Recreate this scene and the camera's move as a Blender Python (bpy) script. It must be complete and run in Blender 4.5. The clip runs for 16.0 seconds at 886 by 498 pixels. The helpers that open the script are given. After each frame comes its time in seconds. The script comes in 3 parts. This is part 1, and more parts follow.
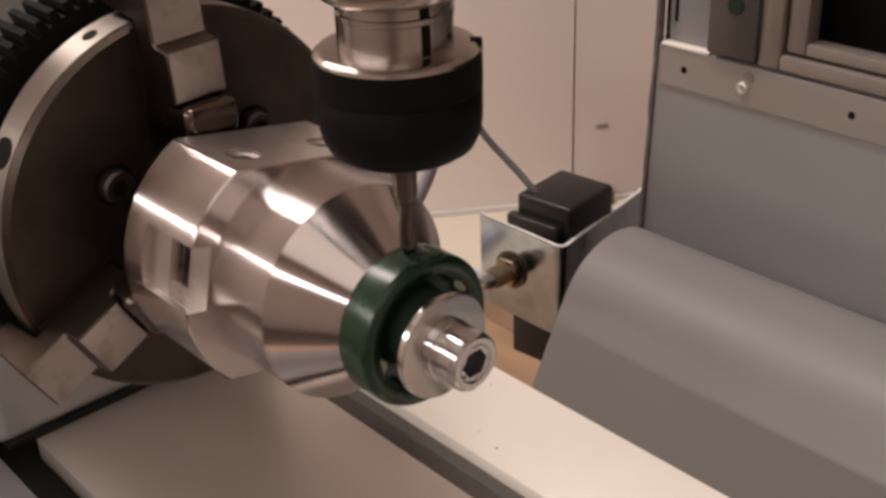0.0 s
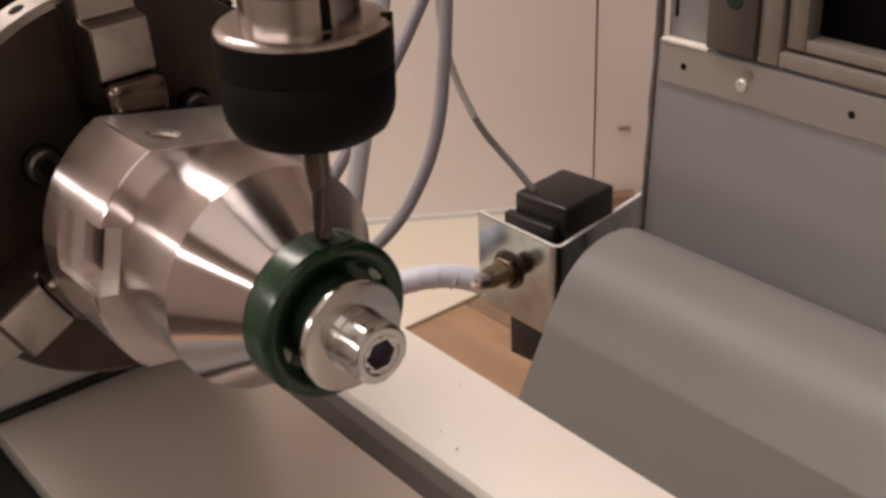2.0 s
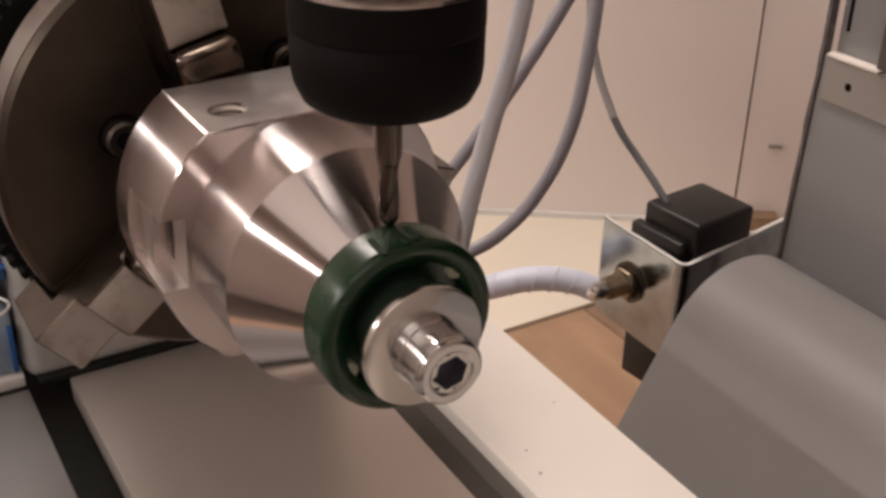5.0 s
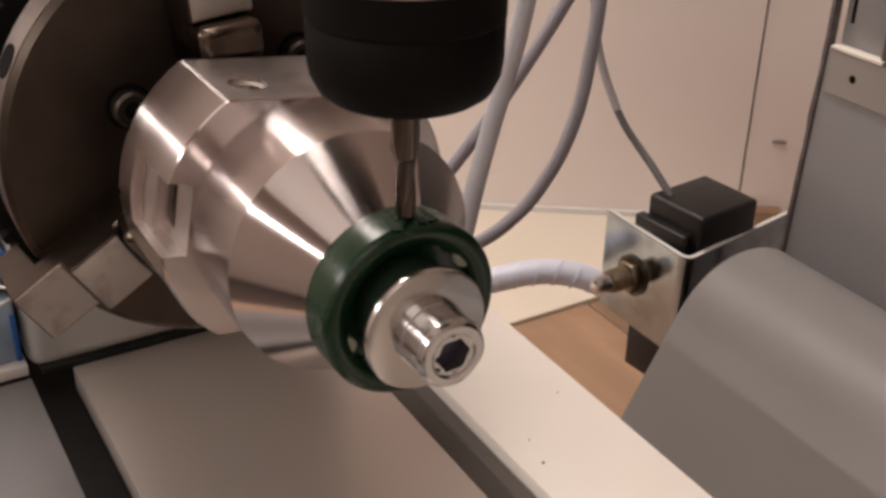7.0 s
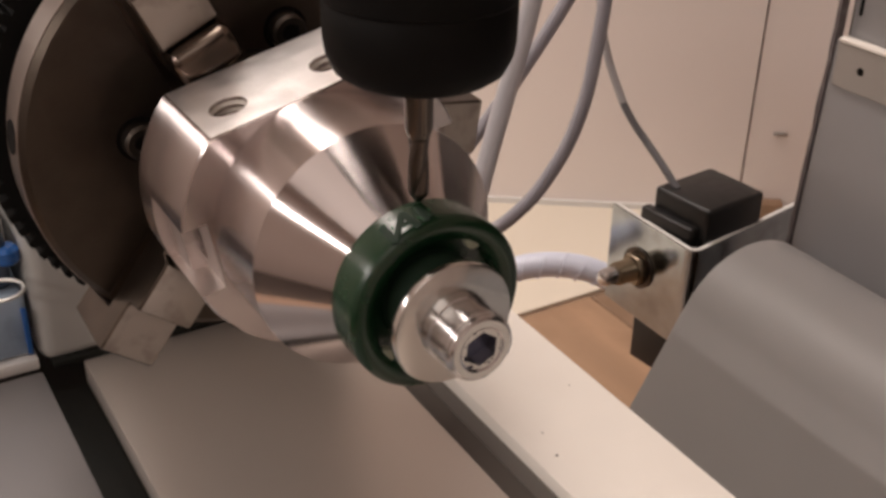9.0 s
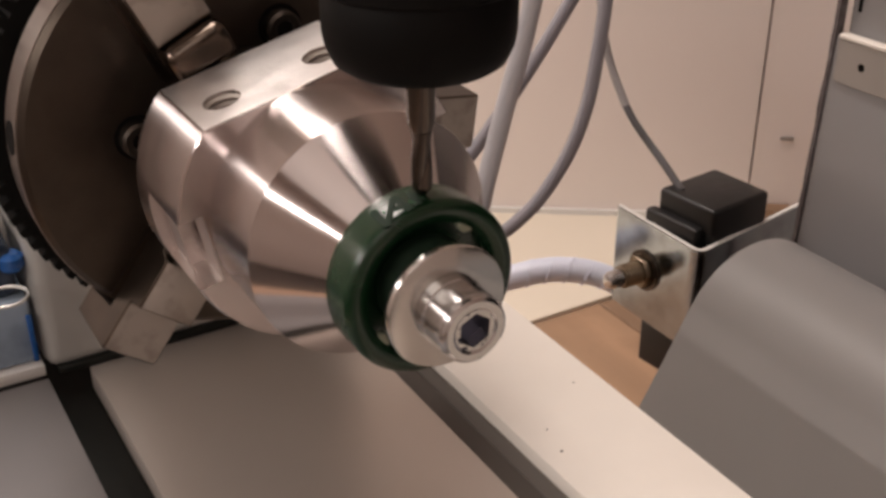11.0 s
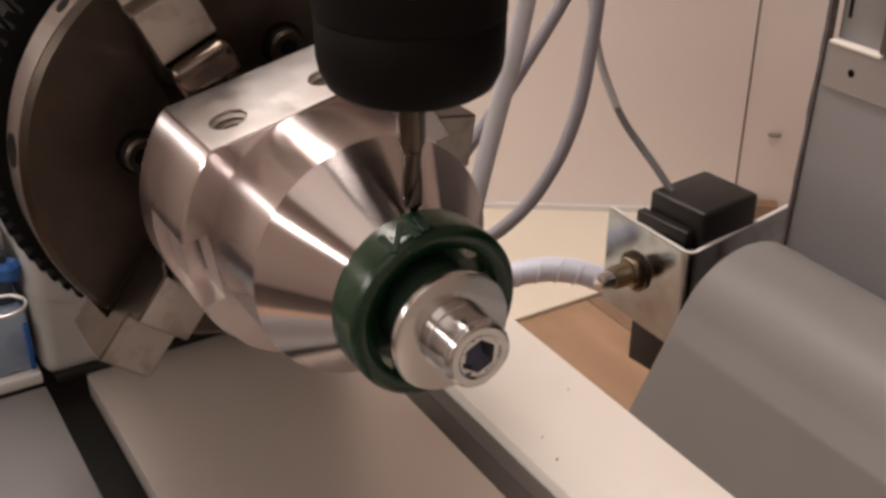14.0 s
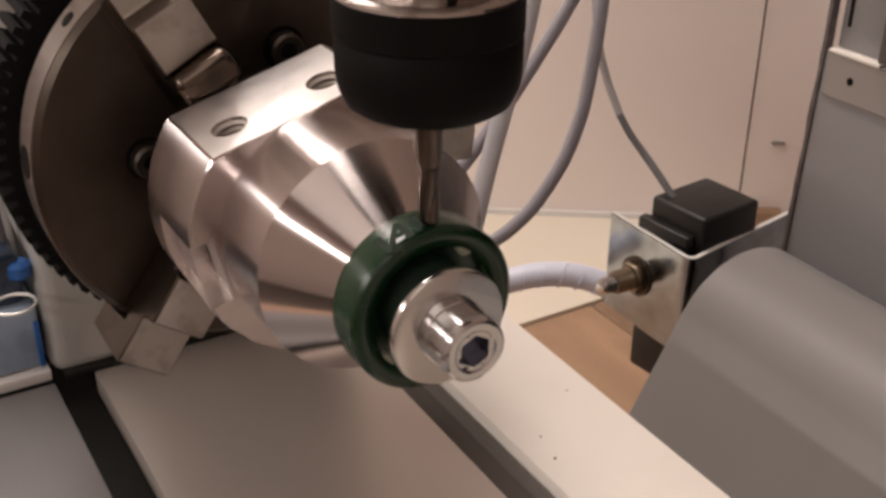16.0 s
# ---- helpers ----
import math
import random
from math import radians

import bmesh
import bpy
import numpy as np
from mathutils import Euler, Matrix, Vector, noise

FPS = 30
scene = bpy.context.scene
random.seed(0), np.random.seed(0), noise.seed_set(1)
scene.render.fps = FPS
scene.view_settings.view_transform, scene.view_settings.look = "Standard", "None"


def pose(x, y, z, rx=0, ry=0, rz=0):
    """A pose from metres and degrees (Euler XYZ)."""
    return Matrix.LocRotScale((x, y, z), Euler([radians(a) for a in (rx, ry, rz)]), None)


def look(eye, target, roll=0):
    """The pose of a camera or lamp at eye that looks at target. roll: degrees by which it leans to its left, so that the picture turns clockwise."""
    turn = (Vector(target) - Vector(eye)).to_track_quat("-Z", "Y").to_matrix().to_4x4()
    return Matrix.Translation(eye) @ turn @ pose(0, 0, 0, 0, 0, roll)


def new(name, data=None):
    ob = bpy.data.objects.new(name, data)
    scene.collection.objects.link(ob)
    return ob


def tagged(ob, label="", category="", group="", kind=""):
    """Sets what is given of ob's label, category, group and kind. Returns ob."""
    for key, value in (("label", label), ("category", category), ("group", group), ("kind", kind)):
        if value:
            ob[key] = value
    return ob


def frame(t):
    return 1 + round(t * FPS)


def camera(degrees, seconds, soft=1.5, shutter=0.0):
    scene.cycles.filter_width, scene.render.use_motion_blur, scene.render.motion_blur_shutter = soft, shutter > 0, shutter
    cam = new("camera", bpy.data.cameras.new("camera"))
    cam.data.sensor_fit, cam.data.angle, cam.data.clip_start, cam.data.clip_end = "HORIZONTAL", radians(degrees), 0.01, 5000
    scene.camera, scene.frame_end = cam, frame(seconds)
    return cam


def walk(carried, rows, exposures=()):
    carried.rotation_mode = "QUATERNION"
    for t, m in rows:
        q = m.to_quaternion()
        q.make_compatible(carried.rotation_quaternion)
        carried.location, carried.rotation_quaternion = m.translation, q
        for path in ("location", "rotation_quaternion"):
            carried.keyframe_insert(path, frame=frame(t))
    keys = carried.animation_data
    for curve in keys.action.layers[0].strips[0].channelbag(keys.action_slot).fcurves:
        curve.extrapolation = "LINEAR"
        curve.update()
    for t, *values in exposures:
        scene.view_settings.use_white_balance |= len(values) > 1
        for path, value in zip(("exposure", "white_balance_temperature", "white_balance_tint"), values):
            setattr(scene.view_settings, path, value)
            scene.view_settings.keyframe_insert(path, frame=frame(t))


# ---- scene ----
cam = camera(42.4, 16.0, soft=3.2, shutter=0.3)

PATH = [
    (0, (0.15238, -0.14238, 0.25075), (-0.04601, 0.03258, 0.10922), -2.46),
    (0.5, (0.15852, -0.12999, 0.24208), (-0.04418, 0.04092, 0.10173), -2.51),
    (1, (0.15721, -0.12442, 0.24005), (-0.04687, 0.04522, 0.10014), -2.62),
    (1.5, (0.15764, -0.12039, 0.23893), (-0.04718, 0.04790, 0.09847), -2.17),
    (2, (0.16533, -0.11390, 0.24002), (-0.04247, 0.05139, 0.10040), -2.59),
    (2.5, (0.16439, -0.10712, 0.24037), (-0.04780, 0.05332, 0.10167), -3.05),
    (3, (0.16680, -0.09459, 0.23511), (-0.05344, 0.05535, 0.09722), -1.93),
    (3.5, (0.15753, -0.09087, 0.23659), (-0.06898, 0.05034, 0.09964), -0.75),
    (4, (0.15197, -0.09093, 0.23345), (-0.07540, 0.04532, 0.09295), 0.82),
    (6.5, (0.14599, -0.09087, 0.22777), (-0.08038, 0.04491, 0.08521), 1.15),
    (7, (0.14881, -0.09125, 0.22656), (-0.07816, 0.04378, 0.08425), 1.09),
    (7.5, (0.14951, -0.09365, 0.22554), (-0.07760, 0.04091, 0.08300), 1.25),
    (8, (0.14727, -0.09679, 0.22746), (-0.07868, 0.03954, 0.08477), 1.42),
    (8.5, (0.14482, -0.09707, 0.22771), (-0.08042, 0.03931, 0.08396), 1.32),
    (9, (0.14527, -0.09647, 0.22659), (-0.07996, 0.03955, 0.08247), 1.24),
    (11.3, (0.15094, -0.09444, 0.22094), (-0.07834, 0.03967, 0.08149), -0.26),
    (11.5, (0.14892, -0.09382, 0.22111), (-0.07862, 0.04026, 0.07881), 0.48),
    (12, (0.15138, -0.09322, 0.22550), (-0.07658, 0.04132, 0.08432), 0.09),
    (12.5, (0.14631, -0.09113, 0.22384), (-0.08156, 0.04343, 0.08253), 0.27),
    (13, (0.14636, -0.09113, 0.22473), (-0.08106, 0.04365, 0.08291), 0.25),
    (13.5, (0.14474, -0.09567, 0.22817), (-0.08093, 0.04101, 0.08537), 0.28),
    (14, (0.14788, -0.09776, 0.22900), (-0.07774, 0.03901, 0.08621), 0.22),
    (14.5, (0.15152, -0.10157, 0.23026), (-0.07420, 0.03534, 0.08776), 0.22),
    (15, (0.15353, -0.10524, 0.23411), (-0.07287, 0.03170, 0.09272), 0.48),
    (15.5, (0.15701, -0.10332, 0.23432), (-0.07050, 0.03280, 0.09391), 0.52),
    (16, (0.15508, -0.09980, 0.23092), (-0.07237, 0.03570, 0.08984), 0.39),
]
walk(cam, [(t, look(eye, target, roll)) for t, eye, target, roll in PATH])

# ---- world, lamps, exposure ----
EXPOSURE = 0.20
scene.view_settings.exposure = EXPOSURE
world = bpy.data.worlds.new("room_air")
scene.world = world
world.use_nodes = True
world.node_tree.nodes["Background"].inputs[0].default_value = (0.9, 0.84, 0.8, 1)
world.node_tree.nodes["Background"].inputs[1].default_value = 0.25


def area_lamp(name, m, sx, sy, watts, colour):
    data = bpy.data.lights.new(name, "AREA")
    data.shape, data.size, data.size_y, data.energy, data.color = "RECTANGLE", sx, sy, watts, colour
    ob = new(name, data)
    ob.matrix_world = m
    return ob


area_lamp("ceiling_lamp", look((-1.25, -0.12, 1.70), (-1.25, -0.12, 0.0)), 2.4, 0.32, 33.0, (1.0, 0.885, 0.82))
# second lamp is an added soft fill, also mirrored in the cone
area_lamp("added_fill_panel", look((1.50, -1.10, 1.90), (1.50, -1.10, 0.0)), 1.8, 1.6, 6.5, (1.0, 0.885, 0.82))
area_lamp("tube_lamp", look((-0.60, -2.10, 1.13), (-0.60, 0.0, 0.1)), 3.6, 0.03, 27.0, (1.0, 0.905, 0.855))

# ---- materials ----


def mat(name, base, rough=0.5, metal=0.0, grain=60.0, vary=0.15, bump=0.0, bump_scale=400.0, dirt=0.0, dirt_colour=(0.05, 0.04, 0.03), dirt_scale=25.0, rough_vary=0.1, coat=0.0, stretch=(1, 1, 1)):
    m = bpy.data.materials.new(name)
    m.use_nodes = True
    nt = m.node_tree
    n, l = nt.nodes, nt.links
    bs = n["Principled BSDF"]
    bs.inputs["Metallic"].default_value = metal
    bs.inputs["Coat Weight"].default_value = coat
    tc = n.new("ShaderNodeTexCoord")
    mp = n.new("ShaderNodeMapping")
    mp.inputs["Scale"].default_value = stretch
    l.new(tc.outputs["Object"], mp.inputs["Vector"])
    no = n.new("ShaderNodeTexNoise")
    no.inputs["Scale"].default_value, no.inputs["Detail"].default_value = grain, 6
    l.new(mp.outputs["Vector"], no.inputs["Vector"])
    ramp = n.new("ShaderNodeMix")
    ramp.data_type = "RGBA"
    ramp.inputs["A"].default_value = (*[c * (1 - vary) for c in base], 1)
    ramp.inputs["B"].default_value = (*[min(1, c * (1 + vary)) for c in base], 1)
    l.new(no.outputs["Fac"], ramp.inputs["Factor"])
    colour = ramp.outputs["Result"]
    if dirt > 0:
        d = n.new("ShaderNodeTexNoise")
        d.inputs["Scale"].default_value, d.inputs["Detail"].default_value = dirt_scale, 8
        l.new(tc.outputs["Object"], d.inputs["Vector"])
        mr = n.new("ShaderNodeMapRange")
        mr.inputs["From Min"].default_value, mr.inputs["From Max"].default_value = 0.5, 0.72
        mr.inputs["To Max"].default_value = dirt
        l.new(d.outputs["Fac"], mr.inputs["Value"])
        mx = n.new("ShaderNodeMix")
        mx.data_type = "RGBA"
        l.new(mr.outputs["Result"], mx.inputs["Factor"])
        l.new(colour, mx.inputs["A"])
        mx.inputs["B"].default_value = (*dirt_colour, 1)
        colour = mx.outputs["Result"]
    l.new(colour, bs.inputs["Base Color"])
    rr = n.new("ShaderNodeMapRange")
    rr.inputs["To Min"].default_value, rr.inputs["To Max"].default_value = max(0.02, rough - rough_vary), min(1, rough + rough_vary)
    l.new(no.outputs["Fac"], rr.inputs["Value"])
    l.new(rr.outputs["Result"], bs.inputs["Roughness"])
    if bump > 0:
        bn = n.new("ShaderNodeTexNoise")
        bn.inputs["Scale"].default_value, bn.inputs["Detail"].default_value = bump_scale, 4
        l.new(mp.outputs["Vector"], bn.inputs["Vector"])
        bp = n.new("ShaderNodeBump")
        bp.inputs["Strength"].default_value, bp.inputs["Distance"].default_value = bump, 0.0005
        l.new(bn.outputs["Fac"], bp.inputs["Height"])
        l.new(bp.outputs["Normal"], bs.inputs["Normal"])
    return m


def turned(name, base, rough=0.28, aniso=0.8, axis="X", groove=2600.0, bump=0.08, vary=0.06, dirt=0.0):
    """Lathe-turned metal: fine grooves round the axis spread the gloss along it."""
    m = mat(name, base, rough, 1.0, 90.0, vary, rough_vary=0.05, dirt=dirt, dirt_colour=(0.03, 0.022, 0.017), dirt_scale=45.0)
    n, l = m.node_tree.nodes, m.node_tree.links
    bs = n["Principled BSDF"]
    bs.inputs["Anisotropic"].default_value = aniso
    bs.inputs["Anisotropic Rotation"].default_value = 0.25
    tg = n.new("ShaderNodeTangent")
    tg.direction_type, tg.axis = "RADIAL", axis
    l.new(tg.outputs["Tangent"], bs.inputs["Tangent"])
    tc = n.new("ShaderNodeTexCoord")
    mp = n.new("ShaderNodeMapping")
    mp.inputs["Scale"].default_value = (1, 0.001, 0.001) if axis == "X" else (0.001, 0.001, 1)
    no = n.new("ShaderNodeTexNoise")
    no.inputs["Scale"].default_value, no.inputs["Detail"].default_value = groove, 3
    bp = n.new("ShaderNodeBump")
    bp.inputs["Strength"].default_value, bp.inputs["Distance"].default_value = bump, 0.0002
    l.new(tc.outputs["Object"], mp.inputs["Vector"])
    l.new(mp.outputs["Vector"], no.inputs["Vector"])
    l.new(no.outputs["Fac"], bp.inputs["Height"])
    l.new(bp.outputs["Normal"], bs.inputs["Normal"])
    return m


ALU = turned("turned_aluminium", (0.65, 0.59, 0.575), 0.21, 1.0, groove=1400.0, bump=0.05)
ALU_MILLED = mat("milled_aluminium", (0.88, 0.83, 0.80), 0.31, 1.0, 200.0, 0.05, bump=0.40, bump_scale=170.0, dirt=0.06, dirt_colour=(0.45, 0.41, 0.38), dirt_scale=420.0, rough_vary=0.06)
ALU_SATIN = mat("satin_aluminium", (0.62, 0.57, 0.545), 0.40, 1.0, 220.0, 0.06, bump=0.05, bump_scale=600.0)
STEEL_DARK = turned("worn_chuck_steel", (0.088, 0.072, 0.059), 0.42, 0.4, bump=0.05, vary=0.35, dirt=0.7)
STEEL_RIM = turned("chuck_rim_steel", (0.29, 0.255, 0.232), 0.36, 0.5, bump=0.04, vary=0.2)
STEEL = mat("ground_steel", (0.46, 0.415, 0.37), 0.55, 0.6, 120.0, 0.12, bump=0.08, dirt=0.5, dirt_colour=(0.16, 0.12, 0.09), dirt_scale=140.0)
BRONZE = mat("dark_oiled_steel", (0.15, 0.12, 0.10), 0.22, 1.0, 150.0, 0.35, dirt=0.3)
STEEL_BLACK = mat("dark_steel_and_jaw_shade", (0.10, 0.08, 0.065), 0.35, 1.0, 200.0, 0.3, dirt=0.3)
CAP_STEEL = mat("oiled_cap_steel", (0.085, 0.072, 0.062), 0.48, 1.0, 200.0, 0.3)
CHROME = turned("polished_spindle_steel", (0.47, 0.425, 0.395), 0.20, 0.85, "Z", 1500.0, 0.04)
NUT_BLACK = mat("black_oxide_nut", (0.0058, 0.0052, 0.0048), 0.55, 0.0, 300.0, 0.3, bump=0.05)
NUT_BLACK.node_tree.nodes["Principled BSDF"].inputs["Specular IOR Level"].default_value = 0.09
CARBIDE = turned("carbide_cutter", (0.13, 0.108, 0.092), 0.25, 0.4, "Z", 1500.0, 0.05)
ZINC = turned("zinc_plated_bolt", (0.68, 0.675, 0.675), 0.20, 0.6, "X", 900.0, 0.04)
ZINC_BRIGHT = mat("bright_zinc_washer", (0.74, 0.73, 0.70), 0.19, 1.0, 250.0, 0.06, bump=0.03, dirt=0.10, dirt_colour=(0.5, 0.47, 0.42), dirt_scale=160, rough_vary=0.05)
ZINC_FLAT = mat("zinc_plated_washer", (0.80, 0.79, 0.76), 0.50, 1.0, 250.0, 0.10, bump=0.10, dirt=0.15, dirt_colour=(0.6, 0.57, 0.52), dirt_scale=200)
SOCKET = mat("dark_socket", (0.075, 0.075, 0.105), 0.35, 1.0, 300.0, 0.2)
ZINC_SHEET = mat("zinc_sheet", (0.40, 0.435, 0.46), 0.17, 1.0, 90.0, 0.25, dirt=0.6, dirt_colour=(0.22, 0.23, 0.24), dirt_scale=70.0, bump=0.05, bump_scale=150.0)
BRASS = mat("dull_brass", (0.25, 0.20, 0.14), 0.32, 1.0, 250.0, 0.2, dirt=0.4, dirt_colour=(0.12, 0.09, 0.06), dirt_scale=300.0)
GREEN = mat("green_machinable_wax", (0.0045, 0.028, 0.010), 0.25, 0.0, 150.0, 0.12, bump=0.04, bump_scale=700.0)
GREEN.node_tree.nodes["Principled BSDF"].inputs["Specular IOR Level"].default_value = 0.55
GREEN_CUT = mat("cut_and_shaded_green_wax", (0.0028, 0.019, 0.007), 0.75, 0.0, 400.0, 0.3, bump=0.3, bump_scale=2500.0)
GREEN_CHIP = mat("green_wax_burr", (0.03, 0.12, 0.05), 0.55, 0.0, 600.0, 0.3, bump=0.3, bump_scale=3000.0)
RECESS_GLINT = mat("painted_recess_glint", (0.33, 0.34, 0.25), 0.5, 0.0, 300.0, 0.15)
PLASTIC = mat("black_plastic", (0.008, 0.0075, 0.0075), 0.42, 0.0, 200.0, 0.25, bump=0.04, bump_scale=1200.0)
RUBBER = mat("black_rubber_teeth", (0.009, 0.0087, 0.0083), 0.8, 0.0, 200.0, 0.4, bump=0.2, bump_scale=500.0)
RUBBER.node_tree.nodes["Principled BSDF"].inputs["Specular IOR Level"].default_value = 0.12
BED = mat("anodised_bed_plate", (0.68, 0.61, 0.55), 0.40, 0.60, 35.0, 0.03, bump=0.02, bump_scale=900.0, rough_vary=0.03, stretch=(0.4, 1, 1))
BED_PALE = mat("pale_bed_plate", (0.185, 0.173, 0.172), 0.36, 0.0, 30.0, 0.03, bump=0.02, dirt=0.04, dirt_colour=(0.4, 0.35, 0.3))
BED_WHITE = mat("white_bed_plate", (0.86, 0.80, 0.73), 0.38, 0.0, 30.0, 0.04, bump=0.02, dirt=0.10, dirt_colour=(0.45, 0.38, 0.3), dirt_scale=22.0)
SLOT = mat("slot_shade_and_joint_black", (0.007, 0.0075, 0.006), 0.6, 0.0, 60.0, 0.25, dirt=0.2)
SLOT.node_tree.nodes["Principled BSDF"].inputs["Specular IOR Level"].default_value = 0.25
SLOT_LIP = mat("slot_lip", (0.10, 0.088, 0.078), 0.45, 0.0, 60.0, 0.1)
GREY_PAINT = mat("grey_machine_paint", (0.245, 0.232, 0.226), 0.46, 0.0, 25.0, 0.04, bump=0.05, bump_scale=1500.0, dirt=0.06, dirt_colour=(0.2, 0.18, 0.16), dirt_scale=10.0)
GREY_PANEL = mat("grey_panel_paint", (0.30, 0.295, 0.30), 0.45, 0.0, 20.0, 0.05, bump=0.05, bump_scale=1500.0)
STRIP = mat("bare_strip_aluminium", (0.36, 0.335, 0.315), 0.45, 0.4, 50.0, 0.08, stretch=(0.1, 1, 1))
FRAME = mat("anodised_frame", (0.27, 0.235, 0.21), 0.42, 0.4, 60.0, 0.1)
BAR = mat("dark_bronze_bar", (0.10, 0.085, 0.077), 0.45, 0.3, 60.0, 0.1)
# near-black, nearly glossless colour in place of shade inside holes and gaps
GAP_SHADE = mat("painted_gap_shade", (0.006, 0.005, 0.0045), 0.7, 0.0, 10.0, 0.4)
GAP_SHADE.node_tree.nodes["Principled BSDF"].inputs["Specular IOR Level"].default_value = 0.1
FOAM = mat("dark_edge_foam", (0.12, 0.10, 0.10), 0.8, 0.0, 120.0, 0.6, dirt=0.5, dirt_colour=(0.25, 0.24, 0.24), dirt_scale=160.0)
WALL = mat("cream_wall_paint", (0.85, 0.77, 0.73), 0.55, 0.0, 8.0, 0.03, bump=0.03, bump_scale=300.0, dirt=0.04, dirt_colour=(0.5, 0.4, 0.3), dirt_scale=7.0)
SHELF = mat("cream_sheet", (0.80, 0.72, 0.60), 0.5, 0.0, 10.0, 0.03, dirt=0.05, dirt_colour=(0.5, 0.4, 0.28), dirt_scale=14.0)
HOUSING = mat("pale_grey_casting", (0.47, 0.46, 0.435), 0.38, 0.1, 20.0, 0.06, bump=0.06, bump_scale=600.0, dirt=0.15, dirt_colour=(0.22, 0.2, 0.18), dirt_scale=25.0)
HOSE = mat("pale_grey_hose", (0.52, 0.51, 0.54), 0.35, 0.0, 60.0, 0.06)
HOSE_DARK = mat("grey_hose", (0.29, 0.28, 0.31), 0.35, 0.0, 60.0, 0.08)
CABLE = mat("grey_cable_sheath", (0.36, 0.34, 0.34), 0.4, 0.0, 80.0, 0.1)
CABLE_DARK = mat("dark_printed_cable", (0.10, 0.095, 0.10), 0.5, 0.0, 900.0, 0.5)
SPIRAL = mat("white_spiral_wrap", (0.76, 0.79, 0.92), 0.35, 0.0, 60.0, 0.06)
BLUE = mat("blue_plastic", (0.02, 0.10, 0.33), 0.25, 0.0, 60.0, 0.2)
BLUE_GREY = mat("blue_grey_cover", (0.36, 0.45, 0.56), 0.15, 0.0, 30.0, 0.35, dirt=0.6, dirt_colour=(0.05, 0.07, 0.1), dirt_scale=40.0)
BLUE_DARK = mat("dark_blue_lid", (0.02, 0.03, 0.05), 0.2, 0.0, 40.0, 0.5, dirt=0.5, dirt_colour=(0.15, 0.2, 0.3), dirt_scale=60.0)
PALE_BLUE = mat("pale_blue_hose", (0.45, 0.58, 0.80), 0.3, 0.0, 60.0, 0.1)
WHITE_EDGE = mat("white_plastic_edge", (0.75, 0.73, 0.70), 0.4, 0.0, 60.0, 0.05)
ROOM = mat("room_paint", (0.86, 0.79, 0.75), 0.8, 0.0, 3.0, 0.05)
ROOM_WALL = mat("room_wall_paint", (0.70, 0.61, 0.56), 0.8, 0.0, 3.0, 0.08)

ROOM_FLOOR = mat("dark_floor", (0.07, 0.055, 0.047), 0.6, 0.0, 3.0, 0.15)


def wood_material():
    m = mat("oiled_wood", (0.37, 0.23, 0.14), 0.45, 0.0, 30.0, 0.35, dirt=0.35, dirt_colour=(0.16, 0.09, 0.05), dirt_scale=18.0, bump=0.1, bump_scale=120.0, stretch=(0.08, 1.4, 1.4))
    n, l = m.node_tree.nodes, m.node_tree.links
    info = n.new("ShaderNodeObjectInfo")
    hsv = n.new("ShaderNodeHueSaturation")
    mr = n.new("ShaderNodeMapRange")
    mr.inputs["To Min"].default_value, mr.inputs["To Max"].default_value = 0.75, 1.2
    l.new(info.outputs["Random"], mr.inputs["Value"])
    l.new(mr.outputs["Result"], hsv.inputs["Value"])
    src = n["Principled BSDF"].inputs["Base Color"].links[0].from_socket
    l.new(src, hsv.inputs["Color"])
    l.new(hsv.outputs["Color"], n["Principled BSDF"].inputs["Base Color"])
    return m


WOOD = wood_material()
GREY_PAINT.node_tree.nodes["Principled BSDF"].inputs["Specular IOR Level"].default_value = 0.3

# ---- mesh helpers ----
AXIS_Z = 0.1116


def obj(name, bm, material, smooth=True, sharp=35.0):
    me = bpy.data.meshes.new(name)
    bmesh.ops.recalc_face_normals(bm, faces=bm.faces[:])
    bm.to_mesh(me)
    bm.free()
    if material:
        me.materials.append(material)
    if smooth:
        for p in me.polygons:
            p.use_smooth = True
        me.set_sharp_from_angle(angle=radians(sharp))
    return new(name, me)


def part(name, bm, material, parent, label="", m=None):
    ob = obj(name, bm, material)
    ob.parent = parent
    if m is not None:
        ob.matrix_basis = m
    return tagged(ob, label)


def lathe(profile, axis="X", seg=96, closed=False):
    """A turned solid: profile of (along, radius)."""
    bm = bmesh.new()
    rings = []
    for a, r in profile:
        ring = []
        for i in range(seg):
            u = 2 * math.pi * i / seg
            c, s = r * math.cos(u), r * math.sin(u)
            ring.append(bm.verts.new((a, s, c) if axis == "X" else (c, s, a)))
        rings.append(ring)
    pairs = list(zip(rings, rings[1:])) + ([(rings[-1], rings[0])] if closed else [])
    for p, q in pairs:
        for i in range(seg):
            bm.faces.new((p[i], p[(i + 1) % seg], q[(i + 1) % seg], q[i]))
    if not closed:
        bm.faces.new(rings[0])
        bm.faces.new(rings[-1])
    return bm


def box(x0, x1, y0, y1, z0, z1, bevel=0.0, seg=2):
    bm = bmesh.new()
    bmesh.ops.create_cube(bm, size=1.0)
    for v in bm.verts:
        v.co = Vector(((x0 + x1) / 2 + v.co.x * (x1 - x0), (y0 + y1) / 2 + v.co.y * (y1 - y0), (z0 + z1) / 2 + v.co.z * (z1 - z0)))
    if bevel > 0:
        bmesh.ops.bevel(bm, geom=bm.edges[:], offset=bevel, segments=seg, affect="EDGES", profile=0.5)
    return bm


